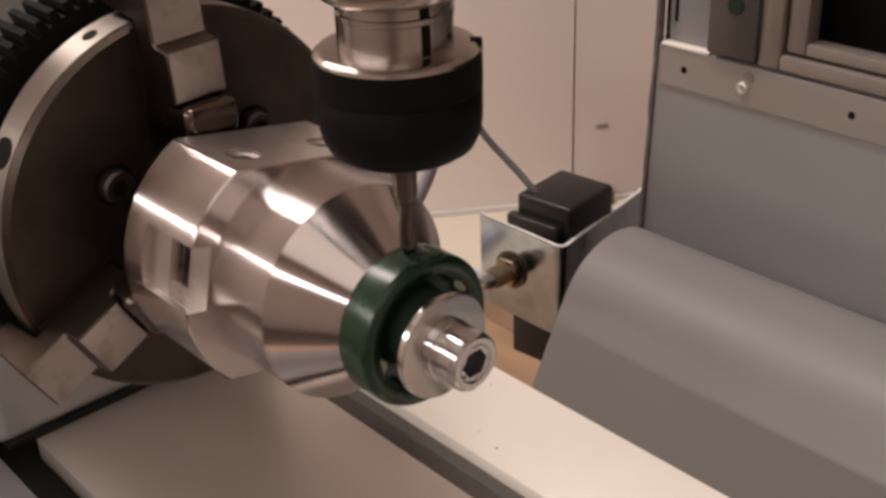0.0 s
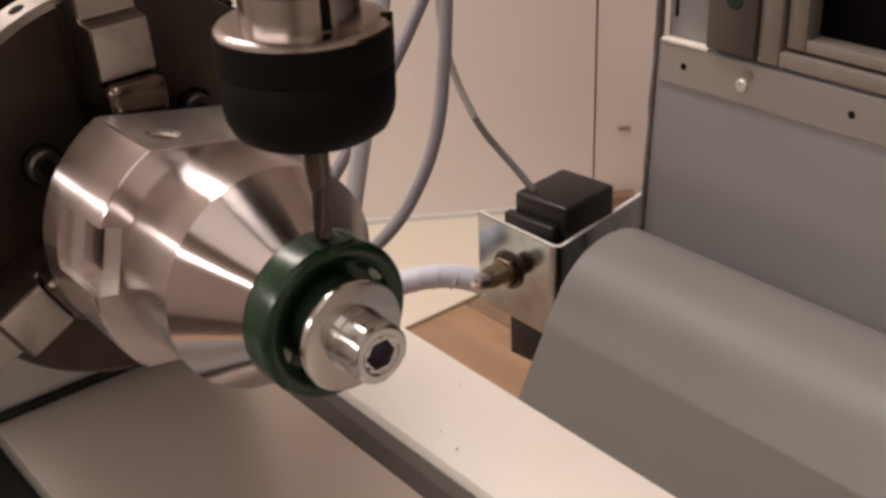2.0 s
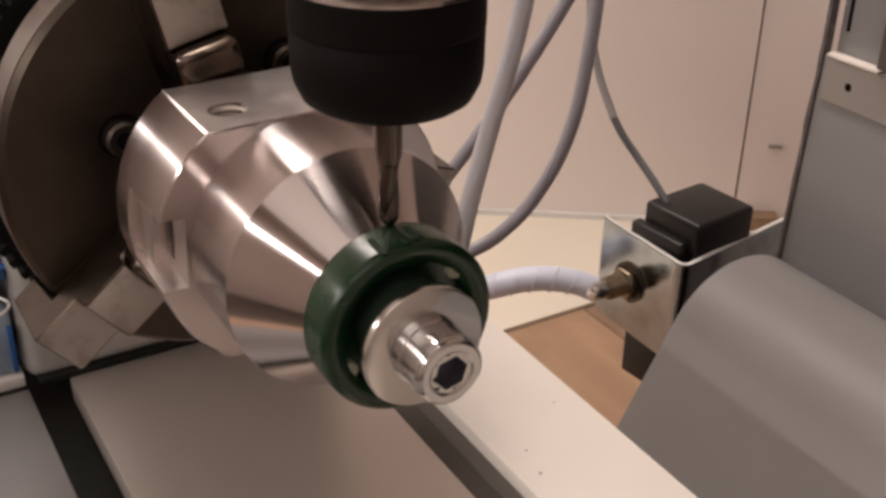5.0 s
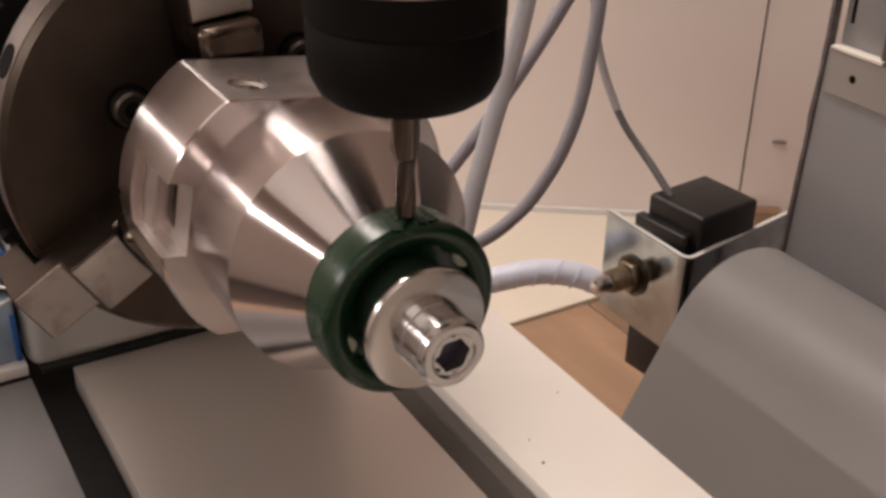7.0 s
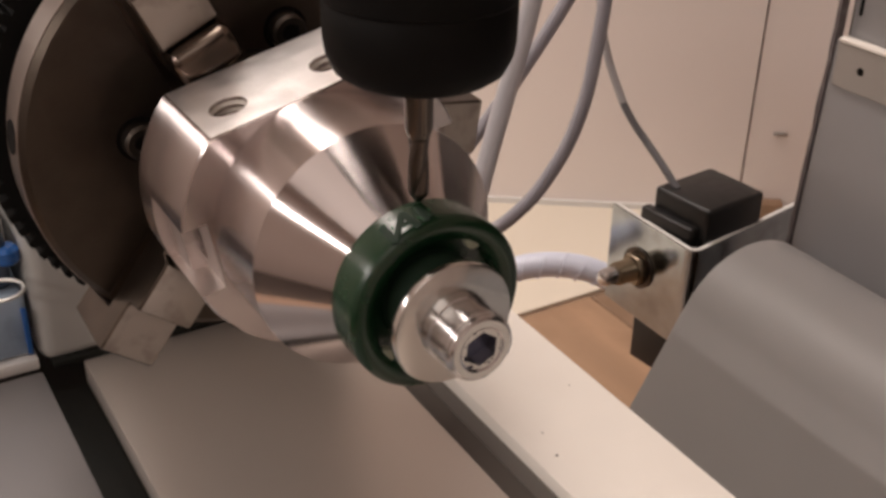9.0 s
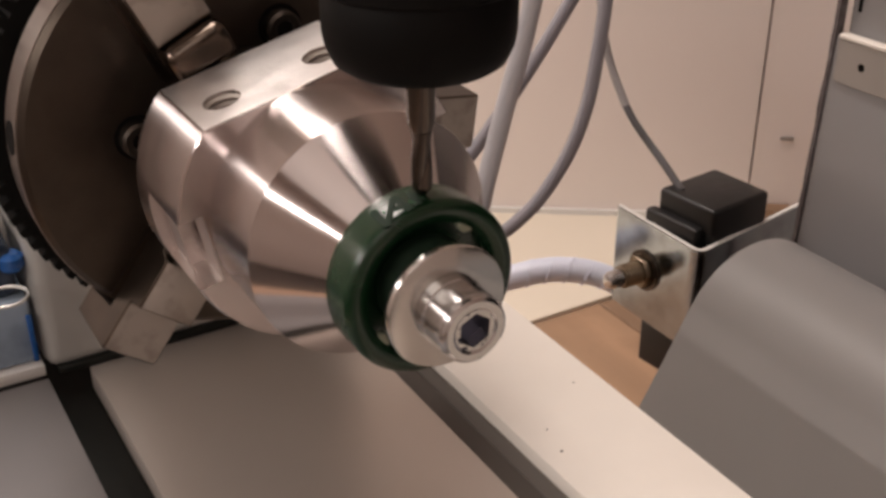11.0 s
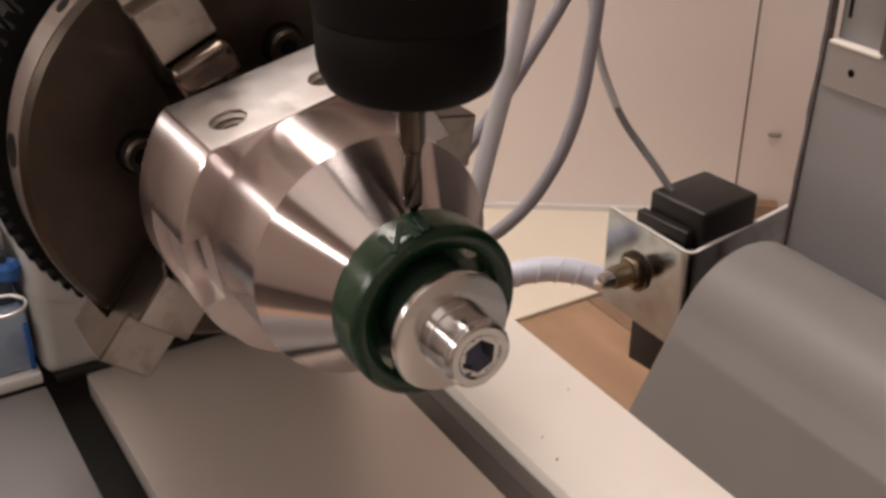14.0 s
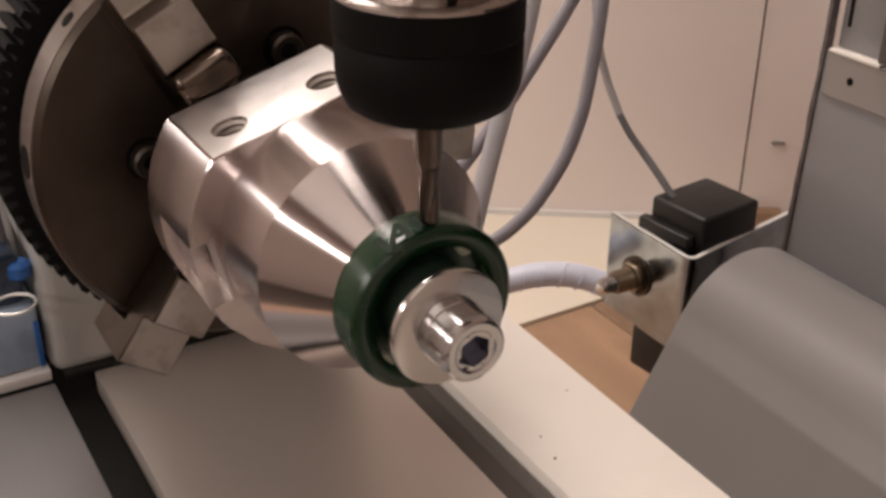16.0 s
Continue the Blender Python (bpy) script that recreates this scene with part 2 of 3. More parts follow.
def prism(poly, a0, a1, axis="X", bevel=0.0):
    """A polygon of (u, v) drawn out along an axis: X takes (y, z), Y takes (x, z), Z takes (x, y)."""
    bm = bmesh.new()

    def place(u, v, a):
        return {"X": (a, u, v), "Y": (u, a, v), "Z": (u, v, a)}[axis]

    lo = [bm.verts.new(place(u, v, a0)) for u, v in poly]
    hi = [bm.verts.new(place(u, v, a1)) for u, v in poly]
    n = len(poly)
    bm.faces.new(lo)
    bm.faces.new(hi)
    for i in range(n):
        bm.faces.new((lo[i], lo[(i + 1) % n], hi[(i + 1) % n], hi[i]))
    bmesh.ops.recalc_face_normals(bm, faces=bm.faces[:])
    if bevel > 0:
        edges = [e for e in bm.edges if len(e.link_faces) == 2 and e.calc_face_angle(0) > radians(25)]
        bmesh.ops.bevel(bm, geom=edges, offset=bevel, segments=1, affect="EDGES")
    return bm


def join(*bms):
    out = bmesh.new()
    for b in bms:
        me = bpy.data.meshes.new("tmp")
        b.to_mesh(me)
        out.from_mesh(me)
        bpy.data.meshes.remove(me)
        b.free()
    return out


def moved(bm, m):
    bmesh.ops.transform(bm, matrix=m, verts=bm.verts)
    return bm


def carve(ob, cutters, sharp=12):
    """Cut the given bmeshes out of a mesh object."""
    made = []
    for c in cutters:
        me = bpy.data.meshes.new("cutter")
        bmesh.ops.recalc_face_normals(c, faces=c.faces[:])
        c.to_mesh(me)
        c.free()
        k = new("cutter", me)
        md = ob.modifiers.new("cut", "BOOLEAN")
        md.operation, md.solver, md.object = "DIFFERENCE", "EXACT", k
        made.append(k)
    bpy.context.view_layer.update()
    dg = bpy.context.evaluated_depsgraph_get()
    me = bpy.data.meshes.new_from_object(ob.evaluated_get(dg))
    ob.modifiers.clear()
    ob.data = me
    for p in me.polygons:
        p.use_smooth = True
    me.set_sharp_from_angle(angle=radians(sharp))
    for k in made:
        d = k.data
        bpy.data.objects.remove(k)
        bpy.data.meshes.remove(d)
    return ob


def thing(name, m, label, category, group=""):
    e = new(name)
    e.empty_display_size = 0.01
    e.matrix_basis = m
    return tagged(e, label, category, group)


def tube(name, points, radius, material, label, category, seg=5):
    cu = bpy.data.curves.new(name, "CURVE")
    cu.dimensions, cu.bevel_depth, cu.bevel_resolution, cu.resolution_u, cu.use_fill_caps = "3D", radius, seg, 16, True
    sp = cu.splines.new("BEZIER")
    sp.bezier_points.add(len(points) - 1)
    for b, p in zip(sp.bezier_points, points):
        b.co = p
        b.handle_left_type = b.handle_right_type = "AUTO"
    cu.materials.append(material)
    tmp = new("tmp", cu)
    bpy.context.view_layer.update()
    me = bpy.data.meshes.new_from_object(tmp.evaluated_get(bpy.context.evaluated_depsgraph_get()))
    bpy.data.objects.remove(tmp)
    for p in me.polygons:
        p.use_smooth = True
    return tagged(new(name, me), label, category)


# ---- structure: bench, walls, room ----
def structure():
    bench = tagged(obj("floor", box(-0.9, 1.0, -0.40, 1.2, -0.26, -0.204, 0.0), WOOD), "oiled wooden bench top under the machine", kind="structure")
    # wooden boards of the bench, laid along the machine
    shared = bpy.data.meshes.new("plank")
    b = box(-0.41, 0.9, -0.0345, 0.0345, -0.004, 0.004, 0.0012, 1)
    b.to_mesh(shared)
    b.free()
    shared.materials.append(WOOD)
    for i in range(9):
        p = new("plank", shared)
        p.parent = bench
        p.location = (0, 0.12 + i * 0.0698, -0.204)
    sheet = tagged(obj("shelf_sheet", prism([(-1.4, -0.4), (-0.412, -0.4), (-0.412, 0.9), (-1.4, 0.9)], -0.2035, -0.1985, "Z", 0.0005), SHELF), "smooth cream painted sheet lying on the bench", kind="structure")
    # the angled cream wall behind the machine, split by a narrow vertical gap
    run = Vector((0.566, 0.824, 0)).normalized()
    back = Vector((-run.y, run.x, 0))
    foot = Vector((-0.522, 0.459, 0))

    def slab(name, s0, s1, z0, z1, depth, off, material, label):
        c = [foot + run * s0 + back * off, foot + run * s1 + back * off, foot + run * s1 + back * (off + depth), foot + run * s0 + back * (off + depth)]
        return tagged(obj(name, prism([(p.x, p.y) for p in c], z0, z1, "Z"), material, False), label, kind="structure")

    slab("wall_back", -1.0, 0.1121, -0.2, 0.24, 0.03, 0.0, WALL, "cream painted panel wall behind the machine")
    slab("wall_post", 0.1139, 0.9, -0.2, 0.24, 0.03, 0.001, WALL, "cream painted wall post beside a narrow gap")
    # black strip behind the gap paints its shade
    slab("wall_gap_backing", 0.09, 0.14, -0.2, 0.24, 0.01, 0.031, GAP_SHADE, "black backing strip for the shade in a narrow wall gap")
    slab("baseboard", -1.0, 0.9, -0.1985, -0.1940, 0.004, -0.0042, WHITE_EDGE, "thin pale joint along the foot of the wall")
    latch = foot + run * 0.138 + Vector((0, 0, -0.1272))
    turn = pose(0, 0, 0, 0, 0, math.degrees(math.atan2(run.y, run.x)))
    tagged(obj("wall_clip", moved(box(-0.0052, 0.0052, -0.0018, 0.0005, -0.0014, 0.0014, 0.0006), Matrix.Translation(latch) @ turn), STRIP), "small dull clip set in the wall post", "clip")
    tagged(obj("wood_block", moved(box(-0.012, 0.012, -0.012, 0.002, -0.0065, 0.0065, 0.001), Matrix.Translation(foot + run * 0.136 + Vector((0, 0, -0.192))) @ turn), WOOD), "small brown wooden block at the foot of the wall", "block")
    # unseen room box round the machine, added to shape bounce and reflections
    for name, bm in (("wall_north", box(-2.6, 2.6, 2.4, 2.5, -0.9, 2.0)), ("wall_south", box(-2.6, 2.6, -2.5, -2.4, -0.9, 2.0)), ("wall_east", box(2.5, 2.6, -2.4, 2.4, -0.9, 2.0)), ("wall_west", box(-2.6, -2.5, -2.4, 2.4, -0.9, 2.0)), ("room_floor", box(-2.6, 2.6, -2.5, 2.5, -1.0, -0.9)), ("ceiling", box(-2.6, 2.6, -2.5, 2.5, 2.0, 2.1))):
        tagged(obj(name, bm, {"room_floor": ROOM_FLOOR, "ceiling": ROOM}.get(name, ROOM_WALL), False), "plain unseen room surface added for bounce and reflections", kind="structure")


# ---- machine bed ----
def machine_bed():
    bed = thing("machine_bed", pose(0, 0, 0), "grey and white plate bed with dark slots under the chuck", "machine bed")
    # the deep slots' shade is put into the near-black base colour
    part("base", box(-0.30, 0.42, -0.129, 0.1135, -0.055, -0.0095, 0.001), SLOT, bed, "slot floor coloured near-black for the shade between the plates")
    part("plate", box(-0.1995, 0.42, -0.0330, 0.0570, -0.0095, 0.0, 0.0006), BED, bed, "satin grey bed plate")
    part("plate", box(-0.1995, 0.42, -0.130, -0.0470, -0.0095, 0.0, 0.0006), BED_PALE, bed, "pale grey bed plate")
    part("plate", box(-0.33, 0.42, 0.0735, 0.1162, -0.0095, 0.0, 0.0008), BED_WHITE, bed, "white bed plate with a few specks")
    part("groove_floor", box(-0.30, 0.42, 0.0572, 0.0676, -0.0094, -0.0056, 0.0002), SLOT_LIP, bed, "dark grey groove floor")
    part("seal", box(-0.30, 0.42, 0.0675, 0.0734, -0.0095, -0.0050, 0.0008), SLOT_LIP, bed, "dark grey slot lip")
    for x, y, r in ((-0.0765, 0.0805, 0.0005), (-0.105, 0.106, 0.0003), (-0.088, 0.083, 0.0003)):
        part("chip", moved(lathe([(0.0, r), (0.0003, r * 0.8)], "Z", 9), pose(x, y, 0.0001)), FRAME, bed, "tiny metal chip")


# ---- grey cover and column ----
def cover():
    # rounded crown, then a slanting front
    crown = [(0.2630 + 0.043 * math.cos(radians(a)), -0.0615 + 0.043 * math.sin(radians(a))) for a in range(40, 153, 4)]
    pts = [(0.2988, -0.0372)] + crown + [(0.1607, -0.158)]
    inner = [(0.1635, -0.160)] + [(0.2630 + (y - 0.2630) * 0.955, -0.0615 + (z + 0.0615) * 0.955) for y, z in reversed(crown)] + [(0.2988, -0.0400)]
    c = thing("rail_cover", pose(0, 0, 0), "rounded satin grey sheet cover along the machine bed", "machine cover")
    part("sheet", prism(pts + inner, -0.175, 0.45, "X"), GREY_PAINT, c)
    part("foot", box(-0.16, 0.45, 0.1575, 0.163, -0.204, -0.1585, 0.0006), GREY_PANEL, c, "plain grey foot under the sheet")


def column():
    col = thing("machine_column", pose(0, 0, 0), "grey painted machine column with bolted strip and black sheet standing for the shade inside the opening", "machine column")
    part("panel", prism([(-0.1815, 0.0705), (-0.1926, -0.2), (0.45, -0.2), (0.45, 0.0705)], 0.300, 0.304, "Y", 0.0005), GREY_PANEL, col)
    # unseen side, added so the bracket leg mirrors something dark
    part("side_blocker", box(-0.1795, -0.1765, 0.3085, 0.62, -0.2, 0.30), GREY_PANEL, col, "grey column side out of view, added to darken the bracket leg")
    # crumbling foam strip down the edge of the front panel
    left, right = [], []
    for i in range(46):
        z = 0.30 - 0.36 * i / 45
        x = -0.1839 - 0.043 * (0.06 - min(z, 0.075))
        rag = noise.noise(Vector((z * 160, 0.3, 0))) * 0.0009 if z < 0.075 else 0.0
        left.append((x - max(rag, -0.0003), z))
        right.append((x + 0.0019, z))
    part("edge_seal", prism(left + right[::-1], 0.2990, 0.3035, "Y"), FOAM, col, "dark crumbly edge seal")
    st = obj("strip", box(-0.179, 0.45, 0.2987, 0.2998, 0.0505, 0.0705, 0.0005), STRIP)
    st.parent = col
    carve(st, [moved(lathe([(-0.01, 0.0018), (0.01, 0.0018)], "Z", 20), pose(x, 0.2985, 0.0605, 90)) for x in (-0.1648, -0.0752, 0.0144)])
    part("screw", moved(screw_head(0.0030, 0.002), pose(-0.1305, 0.2988, 0.0598, 0, 0, -90)), ZINC_FLAT, col, "round screw head with socket")
    for x in (-0.1648, -0.0752, 0.0144):
        part("hole", moved(lathe([(0, 0.0018), (0.0002, 0.0018)], "Z", 20), pose(x, 0.2988, 0.0605, 90)), GAP_SHADE, col, "black disc for the shade in an empty screw hole")
    part("side_panel", box(-0.1785, -0.1515, 0.304, 0.308, 0.0705, 0.26, 0.0005), GREY_PANEL, col, "smooth pale panel")
    part("slot_mark", box(-0.1755, -0.1738, 0.3035, 0.3045, 0.082, 0.14, 0.0002), GAP_SHADE, col, "black strip for the shade in a narrow slot")
    part("bracket", box(-0.1508, -0.1245, 0.296, 0.310, 0.0735, 0.26, 0.0008), BAR, col, "dark brownish upright bar")
    # the highlight along the strip's top edge, built as a pale bar
    part("strip_highlight", box(-0.1788, -0.1512, 0.2982, 0.3038, 0.0706, 0.0722, 0.0003), BED_WHITE, col, "pale line painted as the highlight on the strip's upper edge")
    part("smear", moved(lathe([(0, 0.0034), (0.0002, 0.0030)], "Z", 20), pose(-0.1283, 0.2988, 0.0650, 90)), FRAME, col, "brown oil smear above the screw")
    part("frame_outer", join(box(-0.1240, -0.1130, 0.298, 0.309, 0.0725, 0.26, 0.0008), box(-0.1128, 0.45, 0.298, 0.309, 0.0725, 0.0795, 0.0008)), FRAME, col, "outer window frame")
    part("frame_inner", join(box(-0.1115, -0.1020, 0.3005, 0.311, 0.081, 0.26, 0.0008), box(-0.1018, 0.45, 0.3005, 0.311, 0.081, 0.0865, 0.0008)), FRAME, col, "inner window frame")
    # shade of the opening painted as a black sheet close behind the frame
    part("recess", box(-0.20, 0.45, 0.330, 0.334, 0.03, 0.26), GAP_SHADE, col, "black sheet standing for the shade inside the opening")
    part("green_dot", moved(lathe([(0, 0.0045), (0.0008, 0.0040)], "Z", 24), pose(-0.1365, 0.2959, 0.0985, 90)), GREEN_CUT, col, "small dark green dot")


def screw_head(r, h):
    """A socket head drawn along +X, with a hexagonal well."""
    bm = lathe([(0, r), (h * 0.8, r), (h, r * 0.85), (h, r * 0.5), (h * 0.35, r * 0.48), (h * 0.35, 0.0001)], "X", 36)
    return bm


# ---- chuck ----
def jaw_mesh():
    """A stepped jaw, pointing up from the axis."""
    prof = [(-0.1125, 0.029), (-0.1030, 0.029), (-0.1022, 0.0298), (-0.1022, 0.0355), (-0.0990, 0.0362), (-0.0980, 0.0372), (-0.0980, 0.0500), (-0.0986, 0.0506), (-0.1035, 0.0512), (-0.1042, 0.0520), (-0.1042, 0.0650), (-0.1050, 0.0660), (-0.1275, 0.0660), (-0.1275, 0.058), (-0.1125, 0.0565)]
    return prism(prof, -0.0078, 0.0078, "Y", 0.0005)


def chuck():
    c = thing("lathe_chuck", pose(0, 0, AXIS_Z), "worn dark steel three-jaw chuck holding the turned arbor", "chuck")
    part("body", lathe([(-0.128, 0.030), (-0.128, 0.0545), (-0.1258, 0.0560), (-0.1145, 0.0560), (-0.1130, 0.0545), (-0.1130, 0.012), (-0.120, 0.012)], "X", 128), STEEL_DARK, c, "dark worn steel face")
    part("rim", lathe([(-0.1255, 0.0558), (-0.1255, 0.0563), (-0.1147, 0.0563), (-0.1147, 0.0558)], "X", 128, True), STEEL_RIM, c, "polished steel rim")
    for a, shift, turn in ((12.0, -0.0012, 69.0), (128.3, 0.0, 189.5), (248.3, 0.0, 320.5)):
        seat = pose(0, 0, 0, a) @ pose(0, shift, 0)
        jaw = part("jaw", jaw_mesh(), STEEL, c, "stepped ground steel jaw, sides darkened to stand for shade", seat)
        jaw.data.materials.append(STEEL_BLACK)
        # shade put into the colour: faces not turned to the front go dark
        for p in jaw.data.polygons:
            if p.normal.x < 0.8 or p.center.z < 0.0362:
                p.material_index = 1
        part("grip_pad", box(-0.106, -0.0930, -0.0079, 0.0079, 0.0264, 0.0362, 0.0026, 4), BRONZE, jaw, "dark shiny rounded gripping pad")
        part("jaw_slot", box(-0.1128, -0.1122, -0.0092, 0.0092, 0.012, 0.0545), STEEL_BLACK, c, "dark jaw slot", seat)
        cap = part("cap_screw", moved(screw_head(0.0046, 0.0040), pose(-0.1131, 0, 0.0278)), CAP_STEEL, c, "worn socket cap screw", pose(0, 0, 0, turn))
        hx = [(0.0024 * math.cos(radians(60 * i)), 0.0278 + 0.0024 * math.sin(radians(60 * i))) for i in range(6)]
        # black plug and ring paint the shade in socket and counterbore
        part("socket", prism(hx, -0.1098, -0.1094, "X"), GAP_SHADE, cap, "dark hexagonal socket")
        part("counterbore", moved(lathe([(-0.1131, 0.0058), (-0.11285, 0.0058), (-0.11285, 0.0047), (-0.1131, 0.0047)], "X", 36, True), pose(0, 0, 0.0278)), GAP_SHADE, c, "black ring for the shade round the counterbore", pose(0, 0, 0, turn))
    # key holes are black discs on the uncut rim, shade as colour
    for a, r in ((30.5, 0.0021), (69.0, 0.0042), (150.5, 0.0021), (189.0, 0.0042), (270.5, 0.0021), (309.0, 0.0042)):
        part("rim_hole", moved(lathe([(0, r), (0.0004, r)], "Z", 24), pose(-0.1200, 0, 0.0561)), GAP_SHADE, c, "black disc painted as the shade of a key hole", pose(0, 0, 0, a))
    # toothed black pulley behind the face
    poly = []
    n = 84
    for i in range(n):
        for k, r in ((0.0, 0.0582), (0.22, 0.0582), (0.36, 0.0616), (0.78, 0.0616), (0.92, 0.0582)):
            a = 2 * math.pi * (i + k) / n
            poly.append((r * math.sin(a), r * math.cos(a)))
    part("toothed_ring", prism(poly, -0.150, -0.1335, "X"), RUBBER, c, "black toothed belt ring")
    part("hub", lathe([(-0.199, 0.035), (-0.1279, 0.035)], "X", 64), STEEL_BLACK, c, "dark spindle hub")
    return c


# ---- turned arbor ----
def flange_outline():
    r, d = 0.0346, 0.0277
    pts = []
    half = math.degrees(math.acos(d / r))
    for base in (0, 180):
        for i in range(33):
            a = radians(base + half + (180 - 2 * half) * i / 32)
            pts.append((-r * math.sin(a), r * math.cos(a)))
    return pts


def arbor():
    a = thing("turned_arbor", pose(0, 0, AXIS_Z), "bright turned aluminium arbor with a cone and flatted flange", "arbor")
    fl = obj("flange", prism(flange_outline(), -0.092, -0.063, "X", 0.0004), ALU)
    holes = []
    for base in (0, 180):
        for off in (-0.0122, 0.0122):
            holes.append(moved(lathe([(0.016, 0.0043), (0.040, 0.0043)], "Z", 28), pose(-0.0735, 0, 0, base) @ pose(0, off, 0)))
    for base in (90, 270):
        holes.append(moved(box(-0.0830, -0.0600, -0.0084, 0.0084, 0.0316, 0.0400), pose(0, 0, 0, base - 3.5)))
        holes.append(moved(box(-0.0745, -0.0600, -0.0083, 0.0083, 0.0280, 0.0390), pose(0, 0, 0, base - 3.5)))
        holes.append(moved(box(-0.0744, -0.0716, -0.0056, 0.0062, 0.0120, 0.0380), pose(0, 0, 0, base - 3.5)))
    carve(fl, holes)
    fl.parent = a
    fl.data.materials.append(ALU_MILLED)
    fl.data.materials.append(ALU_SATIN)
    for p in fl.data.polygons:
        if abs(p.normal.x) < 0.3 and abs(p.normal.z) > 0.97:
            p.material_index = 1
        elif abs(p.normal.x) < 0.5 and math.hypot(p.center.y, p.center.z) < 0.0338:
            p.material_index = 2
    for base in (0, 180):
        for off in (-0.0122, 0.0122):
            for k in range(3):
                z = 0.0268 - k * 0.0017
                part("thread", moved(lathe([(z, 0.0043), (z - 0.0006, 0.0037), (z - 0.0012, 0.0043)], "Z", 28, True), pose(-0.0735, 0, 0, base) @ pose(0, off, 0)), STEEL, fl, "cut thread in the hole")
    part("cylinder", lathe([(-0.064, 0.0271), (-0.0625, 0.0276), (-0.0413, 0.0276)], "X", 128), ALU, a, "turned cylindrical body")
    part("cone", lathe([(-0.0413, 0.0276), (-0.0252, 0.0152), (-0.0252, 0.006)], "X", 128), ALU, a, "turned cone with fine tool marks")
    part("spigot", lathe([(-0.1135, 0.0215), (-0.0915, 0.0215)], "X", 64), STEEL_BLACK, a, "spigot gripped by the jaws")
    part("stud", lathe([(-0.0255, 0.0080), (-0.0100, 0.0080)], "X", 40), ALU, a, "round stud through the ring")
    return a


# ---- green ring, washer, bolt ----
def stroke(p, q, width, r, lift):
    """A thin cut between two points (angle in degrees, along the axis) on the ring's skin."""
    bm = bmesh.new()
    n = 8
    d = Vector((radians(q[0] - p[0]) * r, q[1] - p[1]))
    side = Vector((-d.y, d.x)).normalized() * width / 2
    rows = []
    for i in range(n + 1):
        u = Vector((radians(p[0]) * r, p[1])).lerp(Vector((radians(q[0]) * r, q[1])), i / n)
        row = []
        for s, h in ((-1, 0.0), (-0.6, lift), (0.6, lift), (1, 0.0)):
            w = u + side * s
            a = w.x / r
            row.append(bm.verts.new((w.y, -(r + h) * math.sin(a), (r + h) * math.cos(a))))
        rows.append(row)
    for a, b in zip(rows, rows[1:]):
        for i in range(3):
            bm.faces.new((a[i], a[i + 1], b[i + 1], b[i]))
    return bm


RING_R = 0.0186


def green_ring():
    g = thing("green_ring", pose(0, 0, AXIS_Z), "dark green wax ring being engraved with letters", "ring")
    R = RING_R
    prof = [(-0.0258, 0.0085), (-0.0258, R - 0.0026)]
    for i in range(9):
        a = radians(180 - i * 90 / 8)
        prof.append((-0.0238 + 0.0020 * math.cos(a), R - 0.0022 + 0.0022 * math.sin(a)))
    for i in range(9):
        a = radians(90 - i * 80 / 8)
        prof.append((-0.0169 + 0.0020 * math.cos(a), R - 0.0024 + 0.0024 * math.sin(a)))
    prof += [(-0.0152, 0.0154), (-0.0156, 0.0143), (-0.0160, 0.0138), (-0.0168, 0.0136), (-0.0196, 0.0135), (-0.0198, 0.0085)]
    part("body", lathe(prof, "X", 128, True), GREEN, g)
    # hub takes the darker green to deepen the shade behind the washer
    part("hub", lathe([(-0.0199, 0.0082), (-0.0199, 0.0100), (-0.0125, 0.0098), (-0.0119, 0.0094), (-0.0119, 0.0082)], "X", 96, True), GREEN_CUT, g, "recessed hub behind the washer, darker green for the gap's shade")
    # pale arcs paint the highlights at both ends of the recess
    for a in (-47, 113):
        arc = []
        for k in range(13):
            u = radians(a - 7 + 14 * k / 12)
            arc.append((-0.0140 * math.sin(u), 0.0140 * math.cos(u)))
        for k in range(12, -1, -1):
            u = radians(a - 7 + 14 * k / 12)
            w = 0.0016 * math.sin(math.pi * (0.12 + 0.76 * k / 12))
            arc.append((-(0.0140 - w) * math.sin(u), (0.0140 - w) * math.cos(u)))
        part("glint_arc", prism(arc, -0.0175, -0.0156, "X", 0.0002), RECESS_GLINT, g, "pale curved arc painted as a highlight in the recess")
    # engraved strokes: an A and the start of the next letter
    cuts = [((16.5, -0.0152), (0.3, -0.0219)), ((0.3, -0.0219), (-0.6, -0.0154)), ((8.5, -0.0188), (0.0, -0.0180)), ((15.2, -0.0218), (16.2, -0.0160)), ((-6.5, -0.0160), (-9.6, -0.0220)), ((-9.6, -0.0220), (-11.3, -0.0168))]
    for p, q in cuts:
        part("engraved_stroke", stroke(p, q, 0.0015, R - 0.00002, 0.00022), GREEN_CUT, g, "rough dark engraved line")
    for i in range(22):
        a, x, s = random.uniform(-14, 17), random.uniform(-0.0228, -0.0166), random.uniform(0.00012, 0.00035)
        part("burr", moved(lathe([(0, s), (s * 1.2, s * 0.5)], "Z", 6), pose(x, 0, 0, a) @ pose(0, 0, R - 0.0001, random.uniform(-30, 30), random.uniform(-30, 30))), GREEN_CHIP, g, "tiny green burr")
    return g


